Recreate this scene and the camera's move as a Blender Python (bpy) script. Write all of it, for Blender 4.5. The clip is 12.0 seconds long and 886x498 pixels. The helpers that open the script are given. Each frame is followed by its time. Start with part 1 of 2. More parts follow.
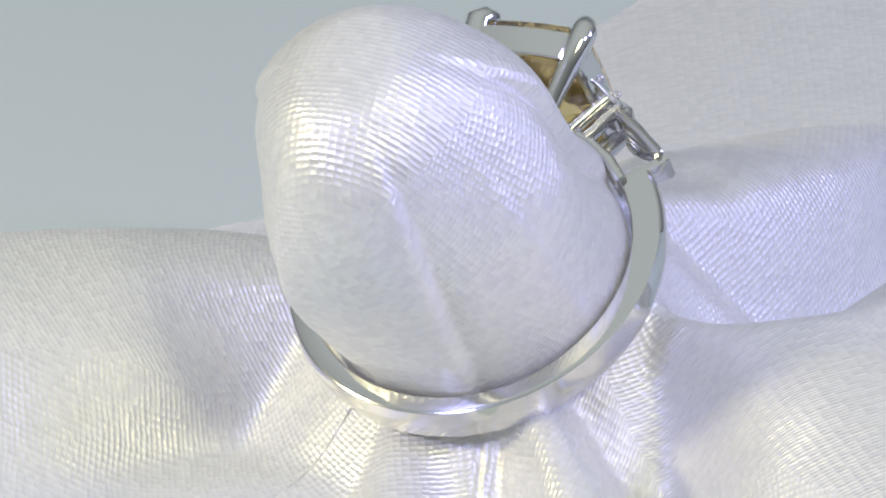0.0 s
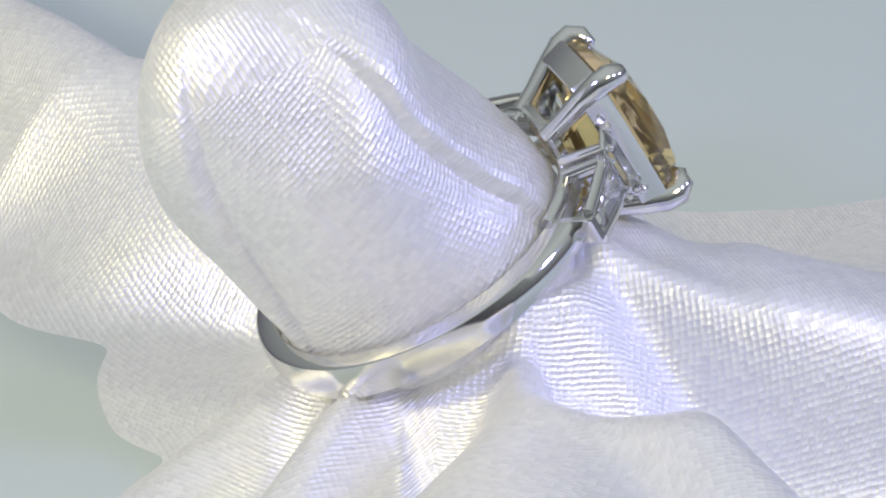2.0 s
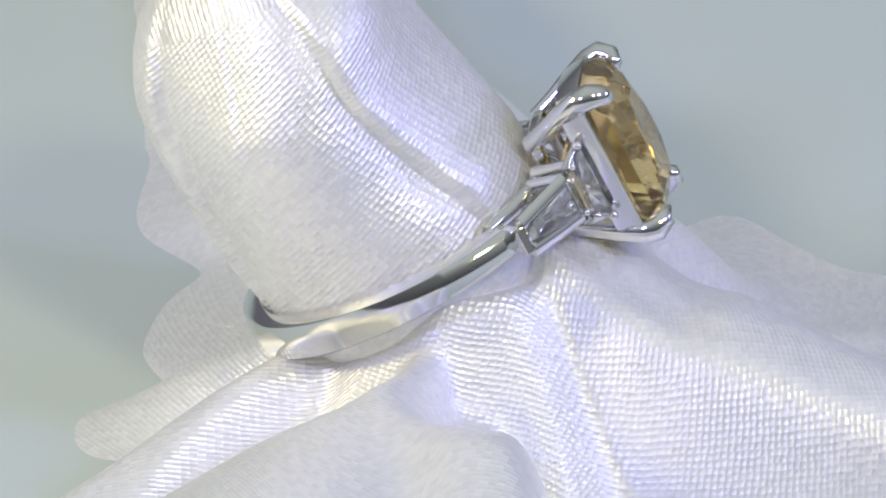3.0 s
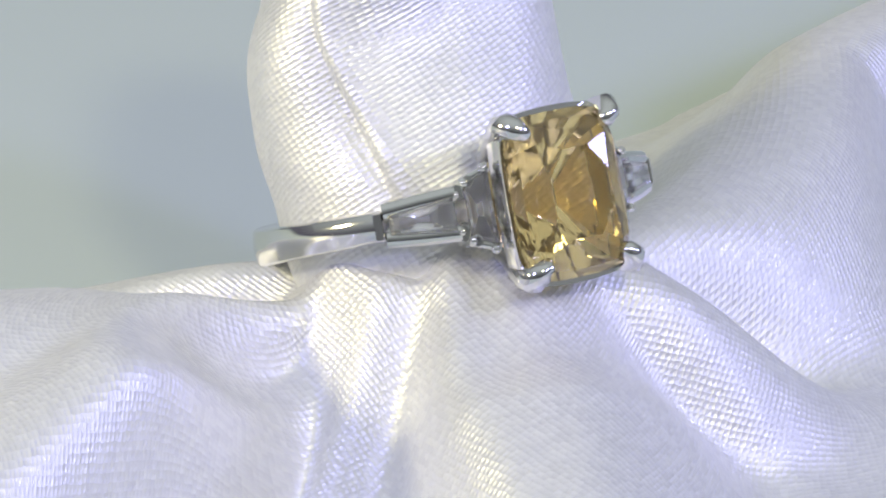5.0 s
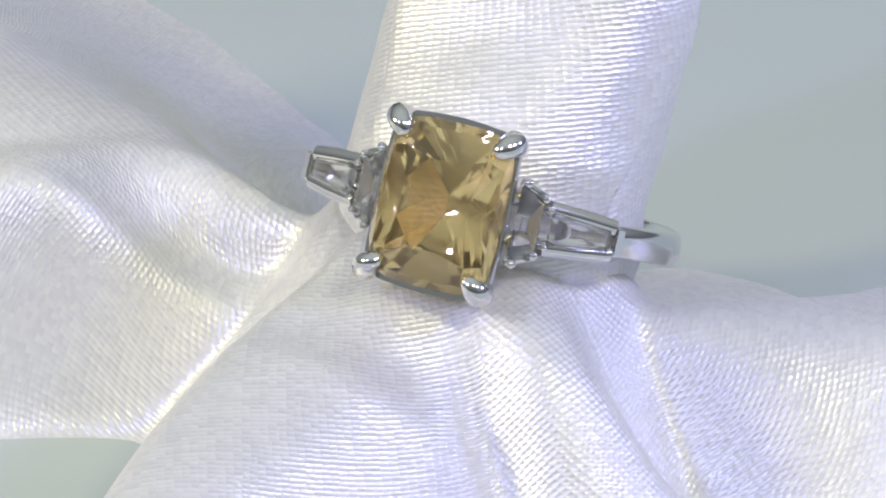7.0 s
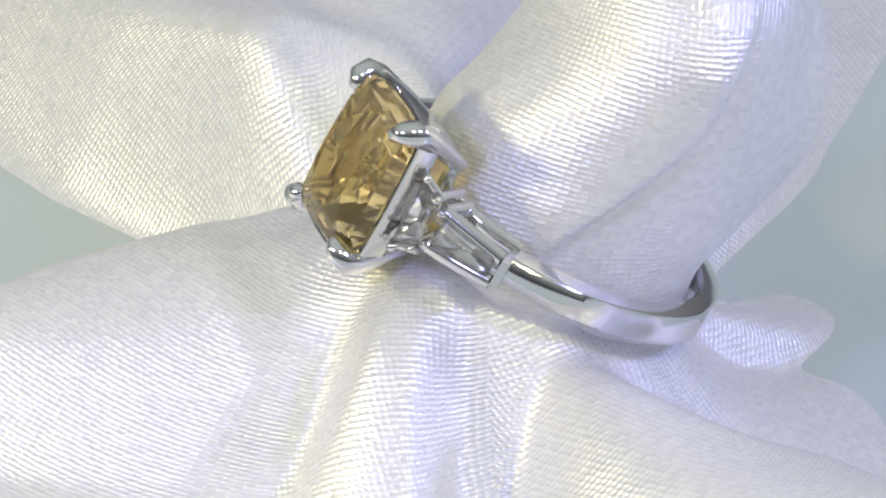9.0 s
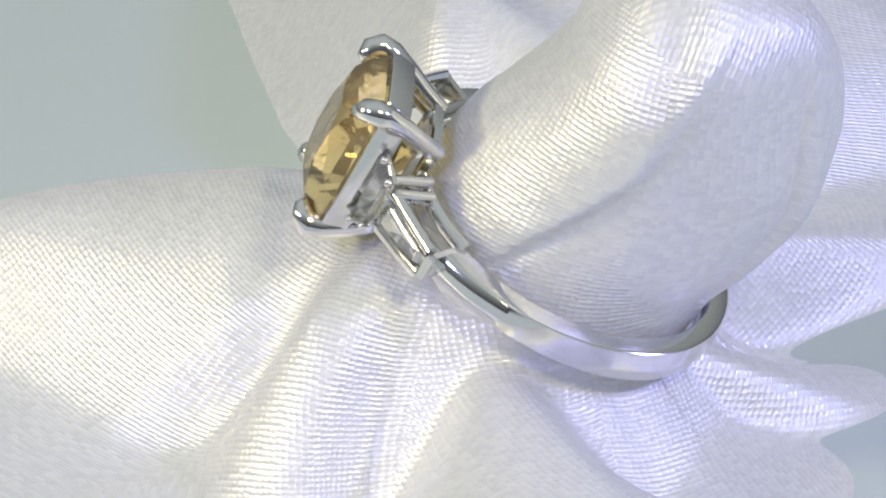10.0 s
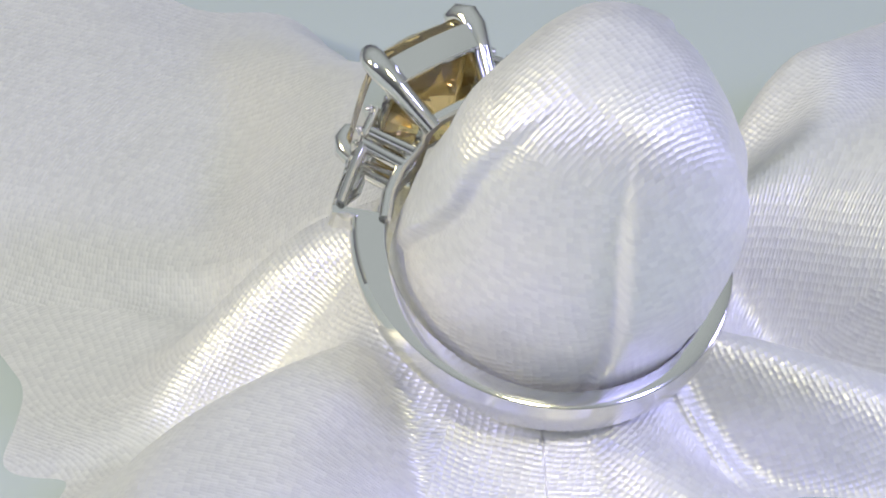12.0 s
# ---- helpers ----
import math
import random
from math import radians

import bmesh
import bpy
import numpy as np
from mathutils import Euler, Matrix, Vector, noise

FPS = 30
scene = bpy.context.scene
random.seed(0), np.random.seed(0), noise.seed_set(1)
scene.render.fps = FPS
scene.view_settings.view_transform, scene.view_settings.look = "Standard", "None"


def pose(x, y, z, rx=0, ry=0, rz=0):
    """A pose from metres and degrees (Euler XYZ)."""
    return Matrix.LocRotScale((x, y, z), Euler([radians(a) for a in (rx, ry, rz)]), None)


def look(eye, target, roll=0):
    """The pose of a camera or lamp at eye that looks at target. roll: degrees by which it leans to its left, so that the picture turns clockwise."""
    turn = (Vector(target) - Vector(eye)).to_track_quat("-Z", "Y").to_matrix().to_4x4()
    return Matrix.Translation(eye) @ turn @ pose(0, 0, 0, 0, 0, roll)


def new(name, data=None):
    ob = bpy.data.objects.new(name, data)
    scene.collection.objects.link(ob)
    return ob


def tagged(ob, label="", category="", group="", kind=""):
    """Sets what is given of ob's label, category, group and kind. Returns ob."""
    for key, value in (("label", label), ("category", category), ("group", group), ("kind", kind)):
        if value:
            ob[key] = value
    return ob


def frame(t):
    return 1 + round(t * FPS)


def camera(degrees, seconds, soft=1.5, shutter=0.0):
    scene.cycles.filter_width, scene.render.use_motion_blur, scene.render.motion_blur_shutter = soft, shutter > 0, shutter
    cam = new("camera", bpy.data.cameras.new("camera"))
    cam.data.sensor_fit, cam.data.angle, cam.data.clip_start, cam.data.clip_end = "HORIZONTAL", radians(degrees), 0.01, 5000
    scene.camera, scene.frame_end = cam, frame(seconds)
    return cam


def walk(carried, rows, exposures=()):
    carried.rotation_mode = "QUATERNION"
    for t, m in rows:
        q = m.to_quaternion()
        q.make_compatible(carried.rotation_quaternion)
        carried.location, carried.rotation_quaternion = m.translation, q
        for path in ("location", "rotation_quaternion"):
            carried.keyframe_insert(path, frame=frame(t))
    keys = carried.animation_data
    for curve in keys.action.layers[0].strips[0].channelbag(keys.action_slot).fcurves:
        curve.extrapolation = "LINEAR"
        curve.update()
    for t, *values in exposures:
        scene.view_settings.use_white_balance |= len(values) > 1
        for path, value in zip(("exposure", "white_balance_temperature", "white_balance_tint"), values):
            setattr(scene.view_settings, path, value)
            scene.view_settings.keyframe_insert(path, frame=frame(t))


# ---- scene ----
cam = camera(8.0, 12.0, soft=2.0)
MM = 0.001
DIST, ELEV, ROLL, SIDE = 311.9, 29.10, -0.43, -2.264
_ce, _se = math.cos(radians(ELEV)), math.sin(radians(ELEV))
EYE = Vector((SIDE, -DIST * _ce, DIST * _se)) * MM
CAM_POSE = look(EYE, Vector((SIDE, 0, 0)) * MM, ROLL)
# small unsteadiness of turntable and camera: seconds, lead of the turn (degrees), camera to its right and up (mm)
SWAY = (
    (0.0, -2.04, -0.130, -0.194),
    (0.5, -0.92, -0.074, -0.028),
    (1.0, -0.42, -0.237, 0.079),
    (1.5, 0.27, -0.110, 0.122),
    (2.0, 0.76, 0.044, -0.079),
    (2.5, 0.90, 0.141, -0.140),
    (3.0, 1.45, 0.158, -0.204),
    (5.0, 1.15, -0.083, -0.075),
    (5.5, 0.23, 0.000, -0.115),
    (6.0, -0.33, 0.056, -0.134),
    (6.5, -0.59, 0.056, 0.005),
    (7.0, -0.45, 0.110, 0.143),
    (9.0, 0.45, -0.064, 0.112),
    (9.5, 0.17, -0.120, 0.255),
    (10.0, 0.18, 0.035, 0.049),
    (10.5, 0.01, 0.056, -0.072),
    (11.0, -0.01, -0.079, -0.187),
    (11.5, -0.28, -0.044, -0.134),
    (12.0, -0.52, -0.100, -0.017),
)


def sway(t, k):
    return float(np.interp(t, [row[0] for row in SWAY], [row[k] for row in SWAY]))


TIMES = [0.5 * i for i in range(25)]
walk(cam, [(t, CAM_POSE @ pose(sway(t, 2) * MM, sway(t, 3) * MM, 0)) for t in TIMES])

# turntable: steady turn about the upright axis through the origin
TURN_START, TURN_RATE = 157.25, -24.99


def turn(t):
    return pose(0, 0, 0, 0, 0, TURN_START + TURN_RATE * t + sway(t, 1))


RING = Matrix(((0.99407, 0.09851, 0.04601, 0), (-0.00424, 0.45799, -0.88895, 0), (-0.10864, 0.88348, 0.45570, 0), (0, 0, 0, 1)))
RING = Matrix.Translation(Vector((-0.671, 3.344, 0.924)) * MM) @ RING.to_quaternion().to_matrix().to_4x4()
GROUND_Z = -9.8

# ---- world and lamps ----
world = bpy.data.worlds.new("studio")
scene.world = world
world.use_nodes = True
nt = world.node_tree
bg = nt.nodes["Background"]
bg.inputs["Strength"].default_value = 0.545
# a white diffusing box: bright overhead, dimmer towards its sides, open to a dark room in front
co = nt.nodes.new("ShaderNodeTexCoord")
sep = nt.nodes.new("ShaderNodeSeparateXYZ")
ramp = nt.nodes.new("ShaderNodeValToRGB")
nt.links.new(co.outputs["Generated"], sep.inputs["Vector"])
nt.links.new(sep.outputs["Z"], ramp.inputs["Fac"])
front = nt.nodes.new("ShaderNodeMapRange")
front.inputs["From Min"].default_value, front.inputs["From Max"].default_value = -1.0, -0.45
front.inputs["To Min"].default_value, front.inputs["To Max"].default_value = 0.42, 1.0
nt.links.new(sep.outputs["Y"], front.inputs["Value"])
dim = nt.nodes.new("ShaderNodeVectorMath")
dim.operation = "SCALE"
nt.links.new(ramp.outputs["Color"], dim.inputs[0])
nt.links.new(front.outputs["Result"], dim.inputs["Scale"])
nt.links.new(dim.outputs["Vector"], bg.inputs["Color"])
ramp.color_ramp.elements[0].position, ramp.color_ramp.elements[0].color = 0.0, (0.20, 0.19, 0.25, 1)
mid = ramp.color_ramp.elements.new(0.35)
mid.color = (0.50, 0.54, 0.54, 1)
ramp.color_ramp.elements[2].position, ramp.color_ramp.elements[2].color = 0.9, (0.90, 0.98, 0.98, 1)


def area_lamp(name, eye, target, size, watts, colour):
    data = bpy.data.lights.new(name, "AREA")
    data.size, data.energy, data.color = size, watts, colour
    ob = new(name, data)
    ob.matrix_world = look(Vector(eye) * MM, Vector(target) * MM)
    return ob


# small lamps of the lighting box, warm and violet in turn
for lamp_name, way, watts, tone in (
        ("lamp_warm", (-0.88, -0.18, 0.42), 0.35, (1.0, 0.90, 0.50)),
        ("lamp_violet", (-0.55, -0.58, 0.60), 0.22, (0.45, 0.45, 1.0)),
        ("lamp_warm", (0.30, -0.62, 0.72), 0.19, (1.0, 0.93, 0.55)),
        ("lamp_violet", (0.70, -0.38, 0.60), 0.25, (0.43, 0.43, 1.0)),
        ("lamp_violet", (0.93, 0.10, 0.35), 0.16, (0.43, 0.43, 1.0))):
    area_lamp(lamp_name, Vector(way) * 300, (0, 0, 0), 0.04, 1.05 * watts, tone)


# ---- materials ----
def material(name, colour, rough=0.5, metal=0.0):
    m = bpy.data.materials.new(name)
    m.use_nodes = True
    b = m.node_tree.nodes["Principled BSDF"]
    b.inputs["Base Color"].default_value = (*colour, 1)
    b.inputs["Roughness"].default_value = rough
    b.inputs["Metallic"].default_value = metal
    return m, m.node_tree, b


GROUND_MAT, _, _ = material("backdrop_grey", (0.51, 0.575, 0.56), 0.8)
METAL, _, _ = material("white_gold", (0.76, 0.755, 0.745), 0.11, 1.0)


def satin():
    m, t, b = material("satin", (0.80, 0.80, 0.80), 0.40, 0.24)
    n, k = t.nodes, t.links
    b.inputs["Specular IOR Level"].default_value = 0.6
    b.inputs["Sheen Weight"].default_value = 0.15
    b.inputs["Anisotropic"].default_value = 0.5
    tan = n.new("ShaderNodeTangent")
    tan.direction_type, tan.uv_map = "UV_MAP", "weave"
    k.new(tan.outputs["Tangent"], b.inputs["Tangent"])
    uv = n.new("ShaderNodeUVMap")
    uv.uv_map = "weave"
    # floats of the weave: short staggered threads, each lying a little differently
    stretch = n.new("ShaderNodeMapping")
    stretch.inputs["Scale"].default_value = (1 / 0.42, 1 / 0.27, 1.0)
    k.new(uv.outputs["UV"], stretch.inputs["Vector"])
    cell = n.new("ShaderNodeTexVoronoi")
    cell.inputs["Scale"].default_value, cell.inputs["Randomness"].default_value = 1.0, 0.25
    k.new(stretch.outputs["Vector"], cell.inputs["Vector"])
    b1 = n.new("ShaderNodeBump")
    b1.invert = True
    b1.inputs["Strength"].default_value, b1.inputs["Distance"].default_value = 1.0, 0.00006
    k.new(cell.outputs["Distance"], b1.inputs["Height"])
    # slight ripples where the cloth has been handled
    slub = n.new("ShaderNodeTexNoise")
    slub.inputs["Scale"].default_value, slub.inputs["Detail"].default_value = 0.22, 1.5
    k.new(uv.outputs["UV"], slub.inputs["Vector"])
    b2 = n.new("ShaderNodeBump")
    b2.inputs["Strength"].default_value, b2.inputs["Distance"].default_value = 0.3, 0.0004
    k.new(slub.outputs["Fac"], b2.inputs["Height"])
    k.new(b2.outputs["Normal"], b1.inputs["Normal"])
    k.new(b1.outputs["Normal"], b.inputs["Normal"])
    grey = n.new("ShaderNodeSeparateColor")
    k.new(cell.outputs["Color"], grey.inputs["Color"])
    rough = n.new("ShaderNodeMapRange")
    rough.inputs["To Min"].default_value, rough.inputs["To Max"].default_value = 0.33, 0.46
    k.new(grey.outputs["Red"], rough.inputs["Value"])
    k.new(rough.outputs["Result"], b.inputs["Roughness"])
    # threads differ a little in whiteness and lustre
    tone = n.new("ShaderNodeMix")
    tone.data_type = "RGBA"
    tone.inputs[6].default_value = (0.775, 0.775, 0.782, 1)
    tone.inputs[7].default_value = (0.855, 0.855, 0.85, 1)
    k.new(grey.outputs["Green"], tone.inputs[0])
    k.new(tone.outputs[2], b.inputs["Base Color"])
    lustre = n.new("ShaderNodeMapRange")
    lustre.inputs["To Min"].default_value, lustre.inputs["To Max"].default_value = 0.30, 0.42
    k.new(grey.outputs["Blue"], lustre.inputs["Value"])
    k.new(lustre.outputs["Result"], b.inputs["Metallic"])
    return m


SATIN = satin()
AMBER, _, b = material("yellow_sapphire", (1.0, 0.78, 0.36), 0.0)
# hazy with fine inclusions, so part of the light is scattered
b.inputs["Transmission Weight"].default_value = 0.94
b.inputs["IOR"].default_value = 1.66
DIAMOND, _, b = material("diamond", (0.97, 0.97, 0.97), 0.0)
b.inputs["Transmission Weight"].default_value = 0.93
b.inputs["IOR"].default_value = 1.75


def part(name, bm, mat, parent, label=""):
    me = bpy.data.meshes.new(name)
    bm.to_mesh(me)
    bm.free()
    me.materials.append(mat)
    ob = new(name, me)
    ob.parent = parent
    if label:
        tagged(ob, label)
    return ob


# ---- ground ----
def build_ground():
    bm = bmesh.new()
    bmesh.ops.create_grid(bm, x_segments=2, y_segments=2, size=0.5)
    ob = part("ground", bm, GROUND_MAT, None)
    ob.location.z = GROUND_Z * MM
    tagged(ob, "plain pale grey studio backdrop under the cloth", "backdrop", kind="structure")


build_ground()


# ---- cloth ----
def smooth(ob):
    for f in ob.data.polygons:
        f.use_smooth = True
    return ob


def sheet(name, grid, uvs, mat, parent, label="", cap=None):
    """A closed band of points, row by row, with the weave's own coordinates in mm (one more uv than points in a row)."""
    n, m = len(grid), len(grid[0])
    me = bpy.data.meshes.new(name)
    vs = [tuple(c * MM for c in p) for row in grid for p in row]
    fs, co = [], []
    for i in range(n - 1):
        for j in range(m):
            k = (j + 1) % m
            fs.append((i * m + j, i * m + k, (i + 1) * m + k, (i + 1) * m + j))
            w = cap[1] if cap and i >= cap[0] else uvs
            for c in (w[i][j], w[i][j + 1], w[i + 1][j + 1], w[i + 1][j]):
                co.extend(c)
    me.from_pydata(vs, [], fs)
    layer = me.uv_layers.new(name="weave")
    layer.data.foreach_set("uv", co)
    me.materials.append(mat)
    ob = smooth(new(name, me))
    ob.parent = parent
    return tagged(ob, label)


def weave(grid, across, turn_deg):
    """Weave coordinates that follow the sheet's own lengths, turned by an angle."""
    c, s = math.cos(radians(turn_deg)), math.sin(radians(turn_deg))
    out, run = [], 0.0
    m = len(grid[0])
    for i, row in enumerate(grid):
        if i:
            run += sum((Vector(row[j]) - Vector(grid[i - 1][j])).length for j in range(0, m, 6)) / len(range(0, m, 6))
        line = []
        for j in range(m + 1):
            a = across * j / m
            line.append((a * c - run * s, a * s + run * c))
        out.append(line)
    return out


# sections of the gathered finger along the ring's axis: height, centre x and z, half widths x and z, threefold waviness
FINGER_SECTIONS = (
    (-9.0, 0.0, 0.2, 5.0, 4.6, 0.0, 0.0),
    (-2.5, -0.01, -0.35, 7.6, 7.4, 0.0, 0.0),
    (1.5, -0.25, -0.55, 7.55, 7.45, 0.0, 0.0),
    (5.0, -0.08, -1.35, 7.6, 7.3, -0.03, -0.01),
    (9.0, 0.14, -2.03, 7.49, 6.94, -0.041, 0.050),
    (12.5, 0.40, -1.75, 6.55, 6.55, 0.020, 0.090),
    (15.4, 0.60, -1.60, 4.90, 5.50, 0.030, 0.060),
    (17.2, 0.70, -1.55, 3.00, 3.70, 0.0, 0.030),
    (17.75, 0.70, -1.55, 1.55, 1.95, 0.0, 0.0),
    (17.95, 0.70, -1.55, 0.02, 0.02, 0.0, 0.0),
)
# wrapped edges of the finger: bearing at its root and at its tip (degrees), height of the step, run of the step
WRAPS = ((32.0, 4.0, 0.11, 26.0), (132.0, 158.0, 0.11, -30.0), (250.0, 232.0, 0.095, 24.0), (292.0, 305.0, 0.115, -18.0), (200.0, 190.0, 0.02, 20.0))


def spline(rows, u):
    """Smooth run through rows of numbers at the place u."""
    u = min(max(u, 0.0), len(rows) - 1.0001)
    i = int(u)
    f = u - i
    a, b, c, d = rows[max(i - 1, 0)], rows[i], rows[i + 1], rows[min(i + 2, len(rows) - 1)]
    return [0.5 * (2 * q + (r - p) * f + (2 * p - 5 * q + 4 * r - w) * f * f + (3 * q - p - 3 * r + w) * f ** 3) for p, q, r, w in zip(a, b, c, d)]


def finger_point(s, phi):
    """A point of the gathered finger in the ring's space (mm): s runs from below the ring to the tip, phi round it."""
    u = s * (len(FINGER_SECTIONS) - 1)
    y, cx, cz, rx, rz, hc, hs = spline(FINGER_SECTIONS, u)
    k = 1 + hc * math.cos(3 * phi) + hs * math.sin(3 * phi)
    deg = math.degrees(phi)
    fade = min(1.0, max(0.0, (17.5 - y) / 5)) * min(1.0, max(0.0, (y + 1.0) / 4))
    for root, tip, high, run in WRAPS:
        d = (deg - (root + (tip - root) * max(0.0, y) / 16) + 180) % 360 - 180
        if run < 0:
            d = -d
        k += fade * high * (math.exp(-d / abs(run)) * (1 - math.exp(-d / 2.0)) if d > 0 else -0.6 * math.exp(d / 5.0) * (1 - math.exp(d / 1.5)))
    k += 0.012 * noise.noise((math.cos(phi) * 1.6, math.sin(phi) * 1.6, y * 0.12)) + 0.006 * noise.noise((math.cos(phi) * 5, math.sin(phi) * 5, y * 0.3 + 7))
    return Vector((cx + rx * k * math.cos(phi), y, cz + rz * k * math.sin(phi)))


CLOTH = new("satin_cloth")
tagged(CLOTH, "white satin cloth gathered through the ring and spread in folds", "cloth")


def build_finger():
    grid = [[RING @ (finger_point(i / 110, 2 * math.pi * j / 240) * MM) / MM for j in range(240)] for i in range(111)]
    # over the rounded tip the weave runs straight across
    tip = [[finger_point(i / 110, 2 * math.pi * (j % 240) / 240) for j in range(241)] for i in range(111)]
    start = next(i for i in range(111) if tip[i][0].y > 14.6)
    return sheet("gathered_finger", grid, weave(grid, 46, 20), SATIN, CLOTH, cap=(start, [[(p.x, p.z) for p in row] for row in tip]))


# folds that fan out below the ring: heading and its bend (degrees), crest heights and half widths along the fold, lean to one side, turn of the weave
FOLDS = (
    (-121.0, 11.2, (3.37, 0.88, -0.96, -4.73, -11.80), (6.13, 8.81, 7.85, 4.50, 5.00), 0.38, 35),
    (181.4, -9.4, (-3.21, -0.72, 1.37, 1.44, 0.45), (3.06, 3.50, 11.05, 16.98, 22.88), -0.31, -25),
    (-13.7, 30.0, (-3.92, -2.27, -2.45, -1.95, -4.01), (3.00, 6.22, 10.56, 6.56, 5.00), 0.17, 15),
    (126.0, 8.1, (-2.30, -3.09, -5.80, -9.28, -11.40), (3.86, 3.50, 4.55, 9.50, 14.00), 0.30, 50),
    (73.3, -41.2, (-6.14, -8.57, -10.20, -10.50, -10.80), (4.41, 6.30, 7.80, 5.60, 4.50), 0.10, -10),
    (-69.4, 42.3, (1.60, -0.77, -8.86, -10.90, -11.80), (9.13, 5.48, 6.48, 13.91, 17.65), -0.15, 25),
    (-172.5, 2.9, (-4.00, -2.43, 2.30, 0.89, -2.51), (6.86, 6.00, 7.00, 9.93, 12.07), -0.40, -25),
    (75.9, 34.6, (-3.22, -6.28, -10.60, -11.80, -11.80), (4.06, 3.50, 4.05, 8.20, 11.05), 0.38, 20),
    (-84.3, -11.9, (-6.39, -8.06, -8.83, -8.77, -9.46), (3.51, 6.42, 13.04, 15.57, 16.14), 0.40, 30),
)
# hollows pressed into the folds: distance and bearing from the root, depth, half sizes along and across
HOLLOWS = ((15.0, -170.0, 2.2, 4.5, 2.6), (11.8, -92.0, 0.5, 1.7, 6.0), (14.5, 20.0, 0.5, 4.0, 1.6), (17.0, -70.0, 0.5, 5.0, 1.8), (14.0, 140.0, 0.6, 5.0, 1.3), (13.0, -122.0, 0.3, 5.0, 1.8))
FOLD_REACH = (3.0, 11.0, 20.0, 32.0, 54.0)
FOLD_ROOT = (-0.8, 1.5)


def along(values, r):
    """A fold's number at the distance r from its root."""
    u = 0.0
    for i in range(4):
        if r > FOLD_REACH[i]:
            u = i + min(1.0, (r - FOLD_REACH[i]) / (FOLD_REACH[i + 1] - FOLD_REACH[i]))
    return spline([(v,) for v in values], u)[0]


def fold_place(fold, rho, phi):
    """Where a point lies on a fold: distance along it and sideways."""
    r = rho
    for _ in range(2):
        d = phi - radians(fold[0] + fold[1] * min(r, 32.0) / 30)
        r = max(0.0, rho * math.cos(d))
    return r, rho * math.sin(d) if math.cos(d) > 0 else math.copysign(rho, math.sin(d))


def fold_width(fold, r, lat):
    return 0.94 * max(0.5, along(fold[3], r)) * (1 + fold[4] * math.tanh(lat / 3))


LOW = GROUND_Z - 1.7


def cloth_height(rho, phi):
    """Height of the spread cloth."""
    x, y = rho * math.cos(phi), rho * math.sin(phi)
    skirt = LOW + (-3.5 - LOW) * math.exp(-(rho / 9.0) ** 3)
    # the collar where the cloth leaves the ring, close under its plane
    q = min(rho, 8.0)
    px, py = FOLD_ROOT[0] + q * math.cos(phi), FOLD_ROOT[1] + q * math.sin(phi)
    collar = 0.924 - ((px + 0.671) * 0.0985 + (py - 3.344) * 0.458) / 0.8835 - 1.9 - 2.4 * max(0.0, -math.sin(phi)) - 1.25 * max(0.0, rho - 7.2)
    total = math.exp(skirt / 0.6) + math.exp(collar / 0.6)
    for fold in FOLDS:
        r, lat = fold_place(fold, rho, phi)
        top = along(fold[2], r)
        w = fold_width(fold, r, lat)
        z = LOW + (top - LOW) * math.exp(-(abs(lat) / w) ** 2.5)
        total += math.exp(z / 0.6)
    z = 0.6 * math.log(total)
    # soft creases and sagging between the folds
    z += min(1.0, rho / 10) * min(1.0, max(0.0, (z - LOW) / 8)) * (0.35 * noise.noise((x * 0.12, y * 0.12, 3.0)) + 0.5 * noise.noise((math.cos(phi) * 3.2, math.sin(phi) * 3.2, rho * 0.03)))
    for far, bearing, depth, along_half, across_half in HOLLOWS:
        d = phi - radians(bearing)
        a, c = (rho * math.cos(d) - far) / along_half, rho * math.sin(d) / across_half
        q = a * a + c * c
        if q < 9 and math.cos(d) > 0:
            z -= depth * (math.exp(-q) - 0.25 * math.exp(-(math.sqrt(q) - 1.6) ** 2 / 0.3))
    return z


def heading(fold, rho):
    return fold[0] + fold[1] * min(rho, 32.0) / 30


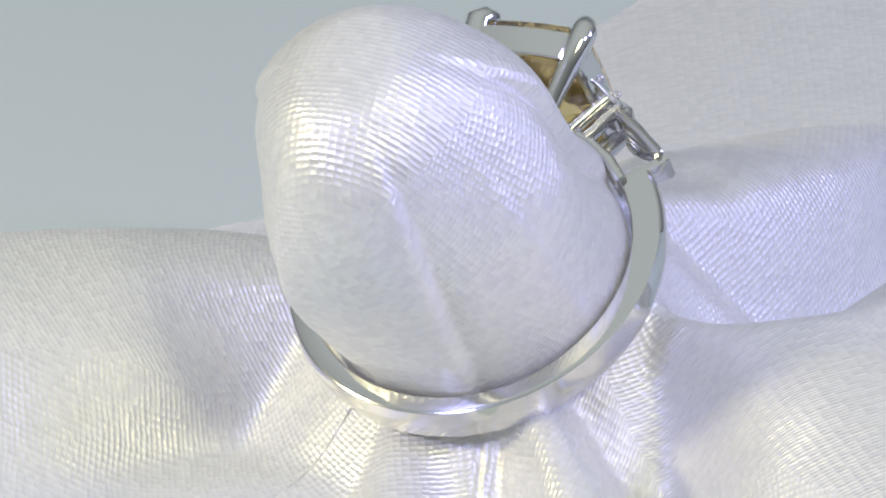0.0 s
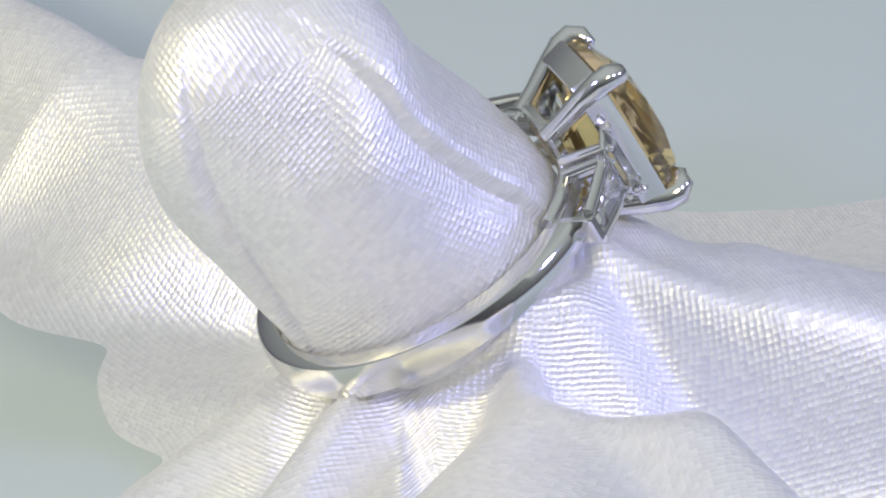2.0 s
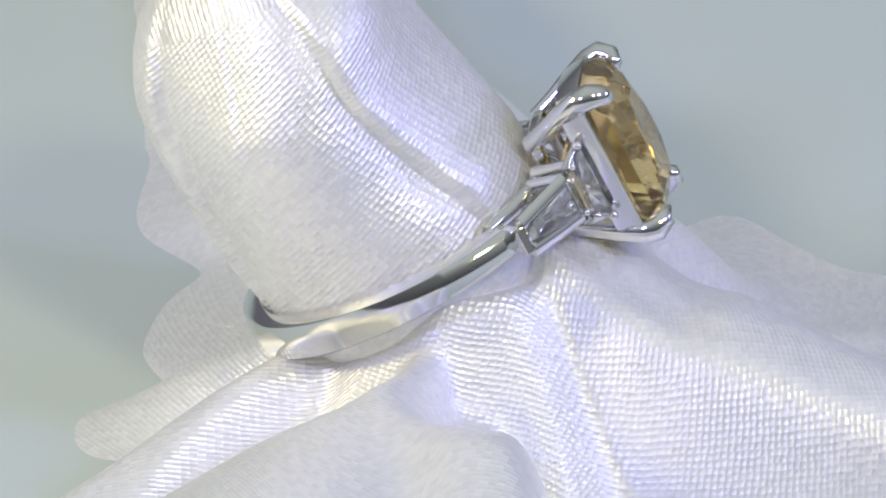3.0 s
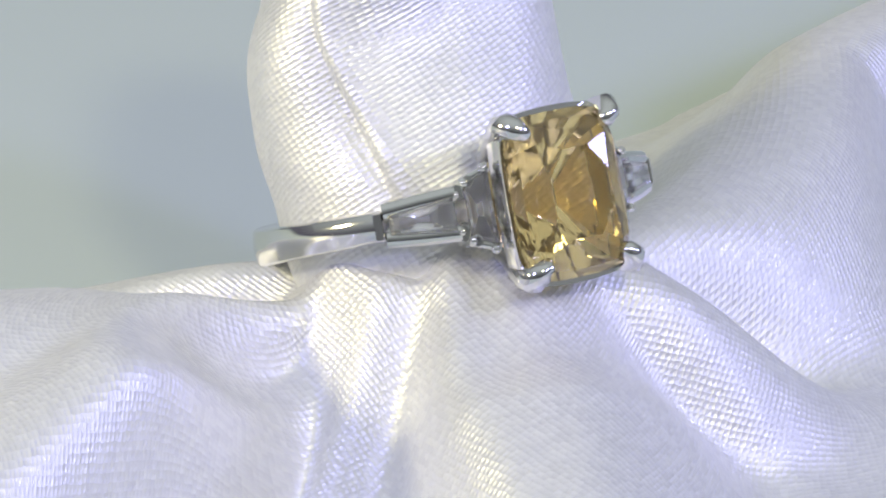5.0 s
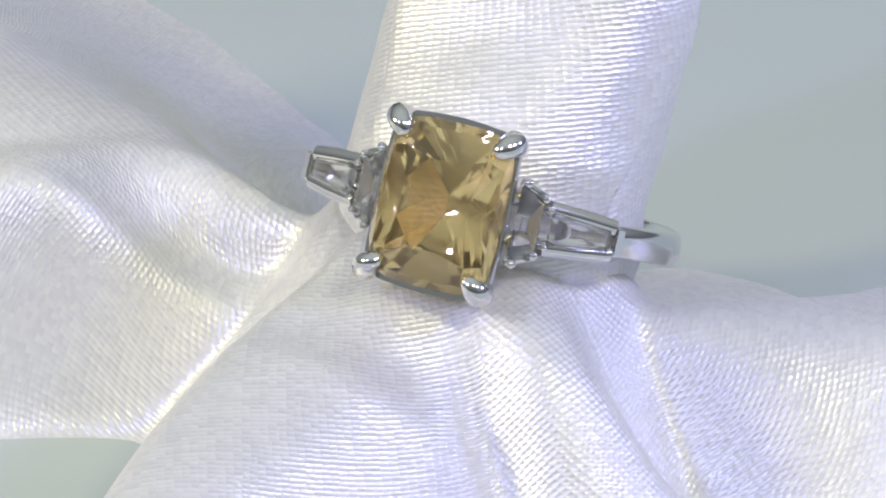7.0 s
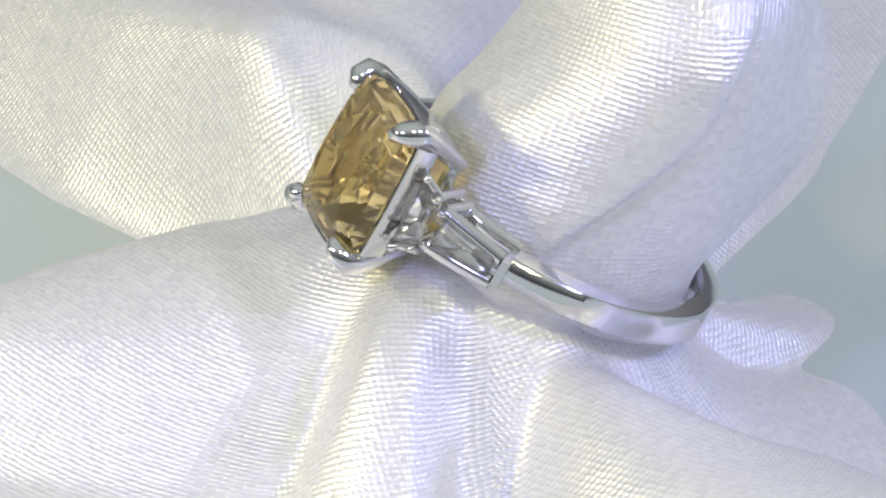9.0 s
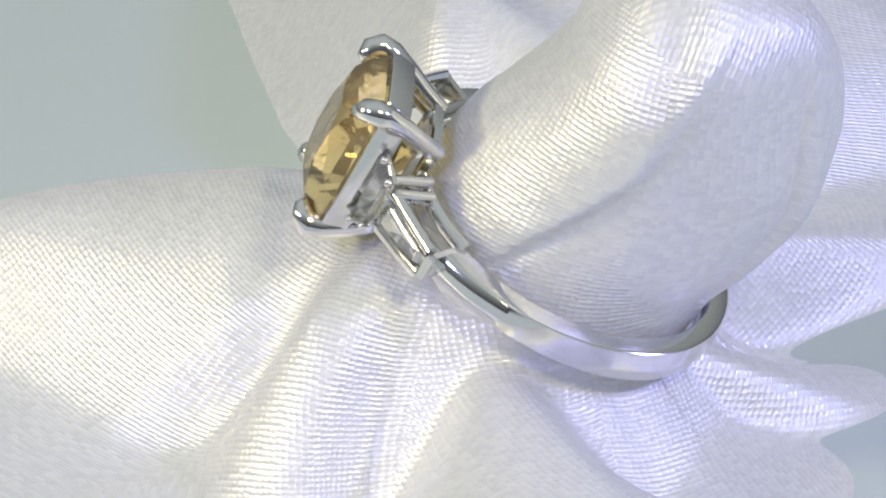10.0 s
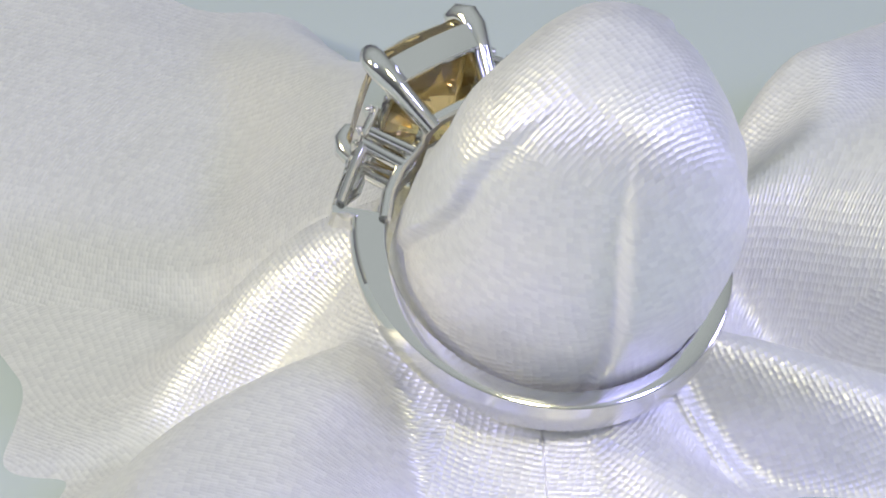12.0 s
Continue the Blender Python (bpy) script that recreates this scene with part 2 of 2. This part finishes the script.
def build_spread():
    rows, cols, reach = 180, 480, 78.0
    grid, radii = [], []
    for i in range(rows + 1):
        rho = 2.5 + (reach - 2.5) * (i / rows) ** 1.5
        radii.append(rho)
        line = []
        for j in range(cols):
            phi = 2 * math.pi * j / cols
            line.append((FOLD_ROOT[0] + rho * math.cos(phi), FOLD_ROOT[1] + rho * math.sin(phi), cloth_height(rho, phi)))
        grid.append(line)
    # the weave runs outwards along each fold, measured on the cloth itself
    pts = np.array(grid)
    out = np.zeros((rows + 1, cols))
    out[1:] = np.cumsum(np.linalg.norm(np.diff(pts, axis=0), axis=2), axis=0)
    step = np.linalg.norm(np.roll(pts, -1, axis=1) - pts, axis=2)
    about = np.concatenate([np.zeros((rows + 1, 1)), np.cumsum(step, axis=1)], axis=1)
    crest = np.zeros((rows + 1, len(FOLDS)))
    for i, rho in enumerate(radii):
        for k, fold in enumerate(FOLDS):
            crest[i, k] = np.interp(heading(fold, rho) % 360 / 360 * cols, np.arange(cols + 1), about[i])
    me = bpy.data.meshes.new("spread_folds")
    vs = [tuple(c * MM for c in p) for row in grid for p in row]
    fs, co = [], []
    for i in range(rows):
        bearings = [heading(fold, radii[i]) for fold in FOLDS]
        for j in range(cols):
            k = (j + 1) % cols
            fs.append((i * cols + j, i * cols + k, (i + 1) * cols + k, (i + 1) * cols + j))
            gaps = [abs((360 * (j + 0.5) / cols - b + 180) % 360 - 180) for b in bearings]
            near = gaps.index(min(gaps))
            c, s = math.cos(radians(FOLDS[near][5])), math.sin(radians(FOLDS[near][5]))
            for a, b in ((i, j), (i, j + 1), (i + 1, j + 1), (i + 1, j)):
                across = about[a, b] - crest[a, near]
                across -= about[a, cols] * round(across / about[a, cols])
                run = out[a, b % cols]
                co.extend((across * c - run * s, across * s + run * c))
    me.from_pydata(vs, [], fs)
    me.uv_layers.new(name="weave").data.foreach_set("uv", co)
    me.materials.append(SATIN)
    ob = smooth(new("spread_folds", me))
    ob.parent = CLOTH


build_finger()
build_spread()

# ---- ring, in its own space (mm): x across the stone, y along the finger, z out through the stone ----
RING_OB = new("ring")
tagged(RING_OB, "polished white gold ring with a yellow stone, round the satin finger", "ring")


def mesh_of(verts, faces):
    bm = bmesh.new()
    vs = [bm.verts.new(Vector(v) * MM) for v in verts]
    for f in faces:
        bm.faces.new([vs[i] for i in f])
    bmesh.ops.recalc_face_normals(bm, faces=bm.faces)
    return bm


def loft(rings, caps=True):
    n = len(rings[0])
    vs = [p for r in rings for p in r]
    fs = []
    for i in range(len(rings) - 1):
        for j in range(n):
            k = (j + 1) % n
            fs.append((i * n + j, i * n + k, (i + 1) * n + k, (i + 1) * n + j))
    if caps:
        fs.append(tuple(range(n - 1, -1, -1)))
        fs.append(tuple((len(rings) - 1) * n + j for j in range(n)))
    return mesh_of(vs, fs)


def tube(points, radii, n=12, squash=1.0, side=None):
    """A rounded bar through the points with a radius at each."""
    rings = []
    pts = [Vector(p) for p in points]
    for i, p in enumerate(pts):
        d = (pts[min(i + 1, len(pts) - 1)] - pts[max(i - 1, 0)]).normalized()
        a = Vector(side) if side else Vector((0.3, 0.9, 0.2))
        u = d.cross(a).normalized()
        v = d.cross(u).normalized()
        rings.append([p + (u * math.cos(2 * math.pi * j / n) + v * squash * math.sin(2 * math.pi * j / n)) * radii[i] for j in range(n)])
    return loft(rings)


def shade_smooth(ob, angle=35):
    for f in ob.data.polygons:
        f.use_smooth = True
    ob.data.set_sharp_from_angle(angle=radians(angle))
    return ob


HALF_END = 48.8
R_IN, R_OUT = 8.35, 9.42


def build_shank():
    rings = []
    for i in range(121):
        a = radians(HALF_END + (360 - 2 * HALF_END) * i / 120)
        far = min(1.0, min(i, 120 - i) / 45)
        w = 0.70 + 0.34 * far
        ro = R_OUT + 0.1 * (1 - far)
        ri = R_IN - 0.45 * (1 - far)
        prof = [(ri, -w + 0.12), (ri - 0.03, 0), (ri, w - 0.12), (ri + 0.1, w), (ro - 0.22, w), (ro - 0.06, w - 0.1), (ro + 0.06, 0.4 * w),
                (ro + 0.09, 0), (ro + 0.06, -0.4 * w), (ro - 0.06, -w + 0.1), (ro - 0.22, -w), (ri + 0.1, -w)]
        rings.append([(r * math.sin(a), y - 0.5 * far, r * math.cos(a)) for r, y in prof])
    return shade_smooth(part("shank", loft(rings), METAL, RING_OB), 40)


build_shank()

GX, GY = 3.15, 4.05  # half size of the stone
Z_GIRDLE, Z_TABLE, Z_CULET = 11.25, 12.8, 8.2


def cushion(sx, sy, z, cut=0.28, bulge=0.04, n=4):
    """Outline of a rectangle with cut corners and slightly bowed sides."""
    c = cut * min(sx, sy)
    corners = [((sx, -sy + c), (sx, sy - c)), ((sx - c, sy), (-sx + c, sy)), ((-sx, sy - c), (-sx, -sy + c)), ((-sx + c, -sy), (sx - c, -sy))]
    out = []
    for (x0, y0), (x1, y1) in corners:
        for i in range(n + 1):
            f = i / n
            x, y = x0 + (x1 - x0) * f, y0 + (y1 - y0) * f
            k = 1 + bulge * 4 * f * (1 - f)
            if x0 == x1:
                x *= k
            else:
                y *= k
            out.append((x, y, z))
    return out


def build_stone():
    """A brilliant-faceted cushion: the hull of staggered rings of points."""
    pts = []

    def ring(k, z, n, shift, power=5.0):
        for i in range(n):
            a = 2 * math.pi * (i + shift) / n
            c, d = math.cos(a), math.sin(a)
            m = (abs(c) ** power + abs(d) ** power) ** (-1 / power)
            pts.append((GX * k * c * m, GY * k * d * m, z))
    ring(0.54, Z_TABLE, 8, 0.5)
    ring(0.74, Z_GIRDLE + 1.2, 8, 0.0)
    ring(0.90, Z_GIRDLE + 0.72, 16, 0.5)
    ring(1.0, Z_GIRDLE + 0.09, 32, 0.5)
    ring(1.0, Z_GIRDLE - 0.09, 32, 0.5)
    ring(0.80, Z_GIRDLE - 0.75, 16, 0.0, 3.5)
    ring(0.57, Z_GIRDLE - 1.5, 12, 0.5, 3.0)
    ring(0.31, Z_GIRDLE - 2.28, 8, 0.0, 3.0)
    pts.extend([(0, 0.5, Z_CULET), (0, -0.5, Z_CULET)])
    bm = bmesh.new()
    vs = [bm.verts.new(Vector(p) * MM) for p in pts]
    out = bmesh.ops.convex_hull(bm, input=vs)
    loose = [v for v in bm.verts if not v.link_faces]
    bmesh.ops.delete(bm, geom=loose, context="VERTS")
    bmesh.ops.dissolve_limit(bm, angle_limit=radians(1.5), verts=bm.verts, edges=bm.edges)
    bmesh.ops.recalc_face_normals(bm, faces=bm.faces)
    return part("centre_stone", bm, AMBER, RING_OB, "faceted yellow cushion-cut stone")


build_stone()


def bar(name, pts, radii, squash=1.0, side=None, n=12):
    return shade_smooth(part(name, tube(pts, radii, n, squash, side), METAL, RING_OB), 60)


def bead(p, r):
    bm = bmesh.new()
    bmesh.ops.create_icosphere(bm, subdivisions=2, radius=r * MM)
    bmesh.ops.translate(bm, verts=bm.verts, vec=Vector(p) * MM)
    return shade_smooth(part("bead", bm, METAL, RING_OB), 80)


def build_head():
    # rail under the girdle, a deep plain band
    rings = []
    for sx, sy, z in ((GX - 0.25, GY - 0.2, 11.17), (GX + 0.02, GY + 0.1, 11.17), (GX + 0.05, GY + 0.12, 11.02), (GX - 0.12, GY - 0.12, 9.85),
                      (GX - 0.2, GY - 0.22, 9.8), (GX - 0.5, GY - 0.5, 9.85), (GX - 0.25, GY - 0.2, 11.17)):
        rings.append(cushion(sx, sy, z))
    shade_smooth(part("gallery_rail", loft(rings, False), METAL, RING_OB), 30)
    # lower rail that ties the feet of the prongs together
    rings = []
    for d, z in ((0.3, 7.75), (0.3, 8.1), (0.2, 8.2), (-0.2, 8.2), (-0.3, 8.1), (-0.3, 7.75), (-0.2, 7.6), (0.2, 7.6), (0.3, 7.75)):
        rings.append(cushion(1.95 + d, 2.45 + d, z))
    shade_smooth(part("base_rail", loft(rings, False), METAL, RING_OB), 30)
    for sx in (-1, 1):
        for sy in (-1, 1):
            pts = [(sx * 1.85, sy * 2.35, 7.6), (sx * 2.15, sy * 2.75, 8.7), (sx * 2.5, sy * 3.25, 9.9), (sx * 2.82, sy * 3.65, 11.05), (sx * 2.87, sy * 3.72, 11.65), (sx * 2.68, sy * 3.48, 12.08), (sx * 2.32, sy * 3.12, 12.22), (sx * 2.1, sy * 2.9, 12.14)]
            bar("prong", pts, [0.46, 0.5, 0.58, 0.66, 0.66, 0.58, 0.42, 0.14], n=14)


build_head()


def gem_block(name, c0, c1, w0, w1, deep, mat, label):
    """A step-cut stone between two end points in the x-z plane, w half widths in y."""
    (x0, z0), (x1, z1) = c0, c1
    d = Vector((x1 - x0, 0, z1 - z0)).normalized()
    n = Vector((-d.z, 0, d.x))
    if n.z < 0:
        n = -n
    a, b = Vector((x0, 0, z0)), Vector((x1, 0, z1))

    def lay(k, h, e):
        p, q = a + d * e + n * h, b - d * e + n * h
        return [p + Vector((0, -w0 * k, 0)), p + Vector((0, w0 * k, 0)), q + Vector((0, w1 * k, 0)), q + Vector((0, -w1 * k, 0))]
    ln = (b - a).length
    return part(name, loft([lay(0.2, -deep, ln * 0.4), lay(0.65, -deep * 0.5, ln * 0.18), lay(1, -0.06, 0), lay(1, 0.06, 0), lay(0.82, 0.22, ln * 0.07), lay(0.62, 0.27, ln * 0.16)]), mat, RING_OB, label)


def build_sides():
    for s in (-1, 1):
        gem_block("baguette_stone", (s * 5.0, 9.15), (s * 7.55, 7.15), 0.86, 0.54, 0.9, DIAMOND, "clear tapered baguette stone")
        gem_block("trapezoid_stone", (s * 3.45, 10.15), (s * 4.55, 9.45), 1.85, 1.35, 1.0, DIAMOND, "clear step-cut trapezoid stone")
        # end bar across the shoulder
        a = radians(49.3)
        u, v = Vector((math.sin(a), 0, math.cos(a))), Vector((math.cos(a), 0, -math.sin(a)))
        rings = []
        for r, k, h in ((7.75, 0.9, 0.16), (7.85, 1, 0.2), (9.9, 1, 0.2), (10.45, 1.02, 0.26), (10.62, 0.9, 0.2)):
            rings.append([Vector((s * (u * r + v * h * p).x, q * 0.7 * k, (u * r + v * h * p).z)) for p, q in ((-1, -0.9), (-0.8, -1), (0.8, -1), (1, -0.9), (1, 0.9), (0.8, 1), (-0.8, 1), (-1, 0.9))])
        shade_smooth(part("end_bar", loft(rings), METAL, RING_OB), 30)
        for q in (-1, 1):
            # open setting of the baguette: upper and lower rails with a post
            bar("baguette_rail", [(s * 4.75, q * 0.95, 9.05), (s * 6.3, q * 0.82, 7.95), (s * 7.65, q * 0.66, 6.9)], [0.27, 0.27, 0.27], 1.5, (0, 1, 0), 8)
            bar("lower_rail", [(s * 2.2, q * 0.95, 7.75), (s * 3.9, q * 0.85, 7.1), (s * 5.2, q * 0.72, 6.2), (s * 6.2, q * 0.6, 5.1)], [0.32, 0.32, 0.34, 0.36], 1.3, (0, 1, 0), 8)
            bar("post", [(s * 4.75, q * 1.0, 9.2), (s * 3.7, q * 0.95, 7.2)], [0.3, 0.34], 1.3, (0, 1, 0), 8)
            bar("post", [(s * 4.35, q * 1.42, 9.7), (s * 2.9, q * 1.25, 7.5)], [0.26, 0.34], 1.2, (0, 1, 0), 8)
            bar("trapezoid_rail", [(s * 3.35, q * 1.95, 10.1), (s * 4.6, q * 1.42, 9.35)], [0.17, 0.17], 1.3, (0, 1, 0), 8)
            bead((s * 4.62, q * 1.4, 9.72), 0.22)
            bead((s * 3.75, q * 1.98, 10.2), 0.25)
            bead((s * 4.95, q * 0.9, 9.45), 0.18)


build_sides()


def motions():
    for ob, m in ((RING_OB, RING), (CLOTH, Matrix())):
        walk(ob, [(t, turn(t) @ m) for t in TIMES])


motions()
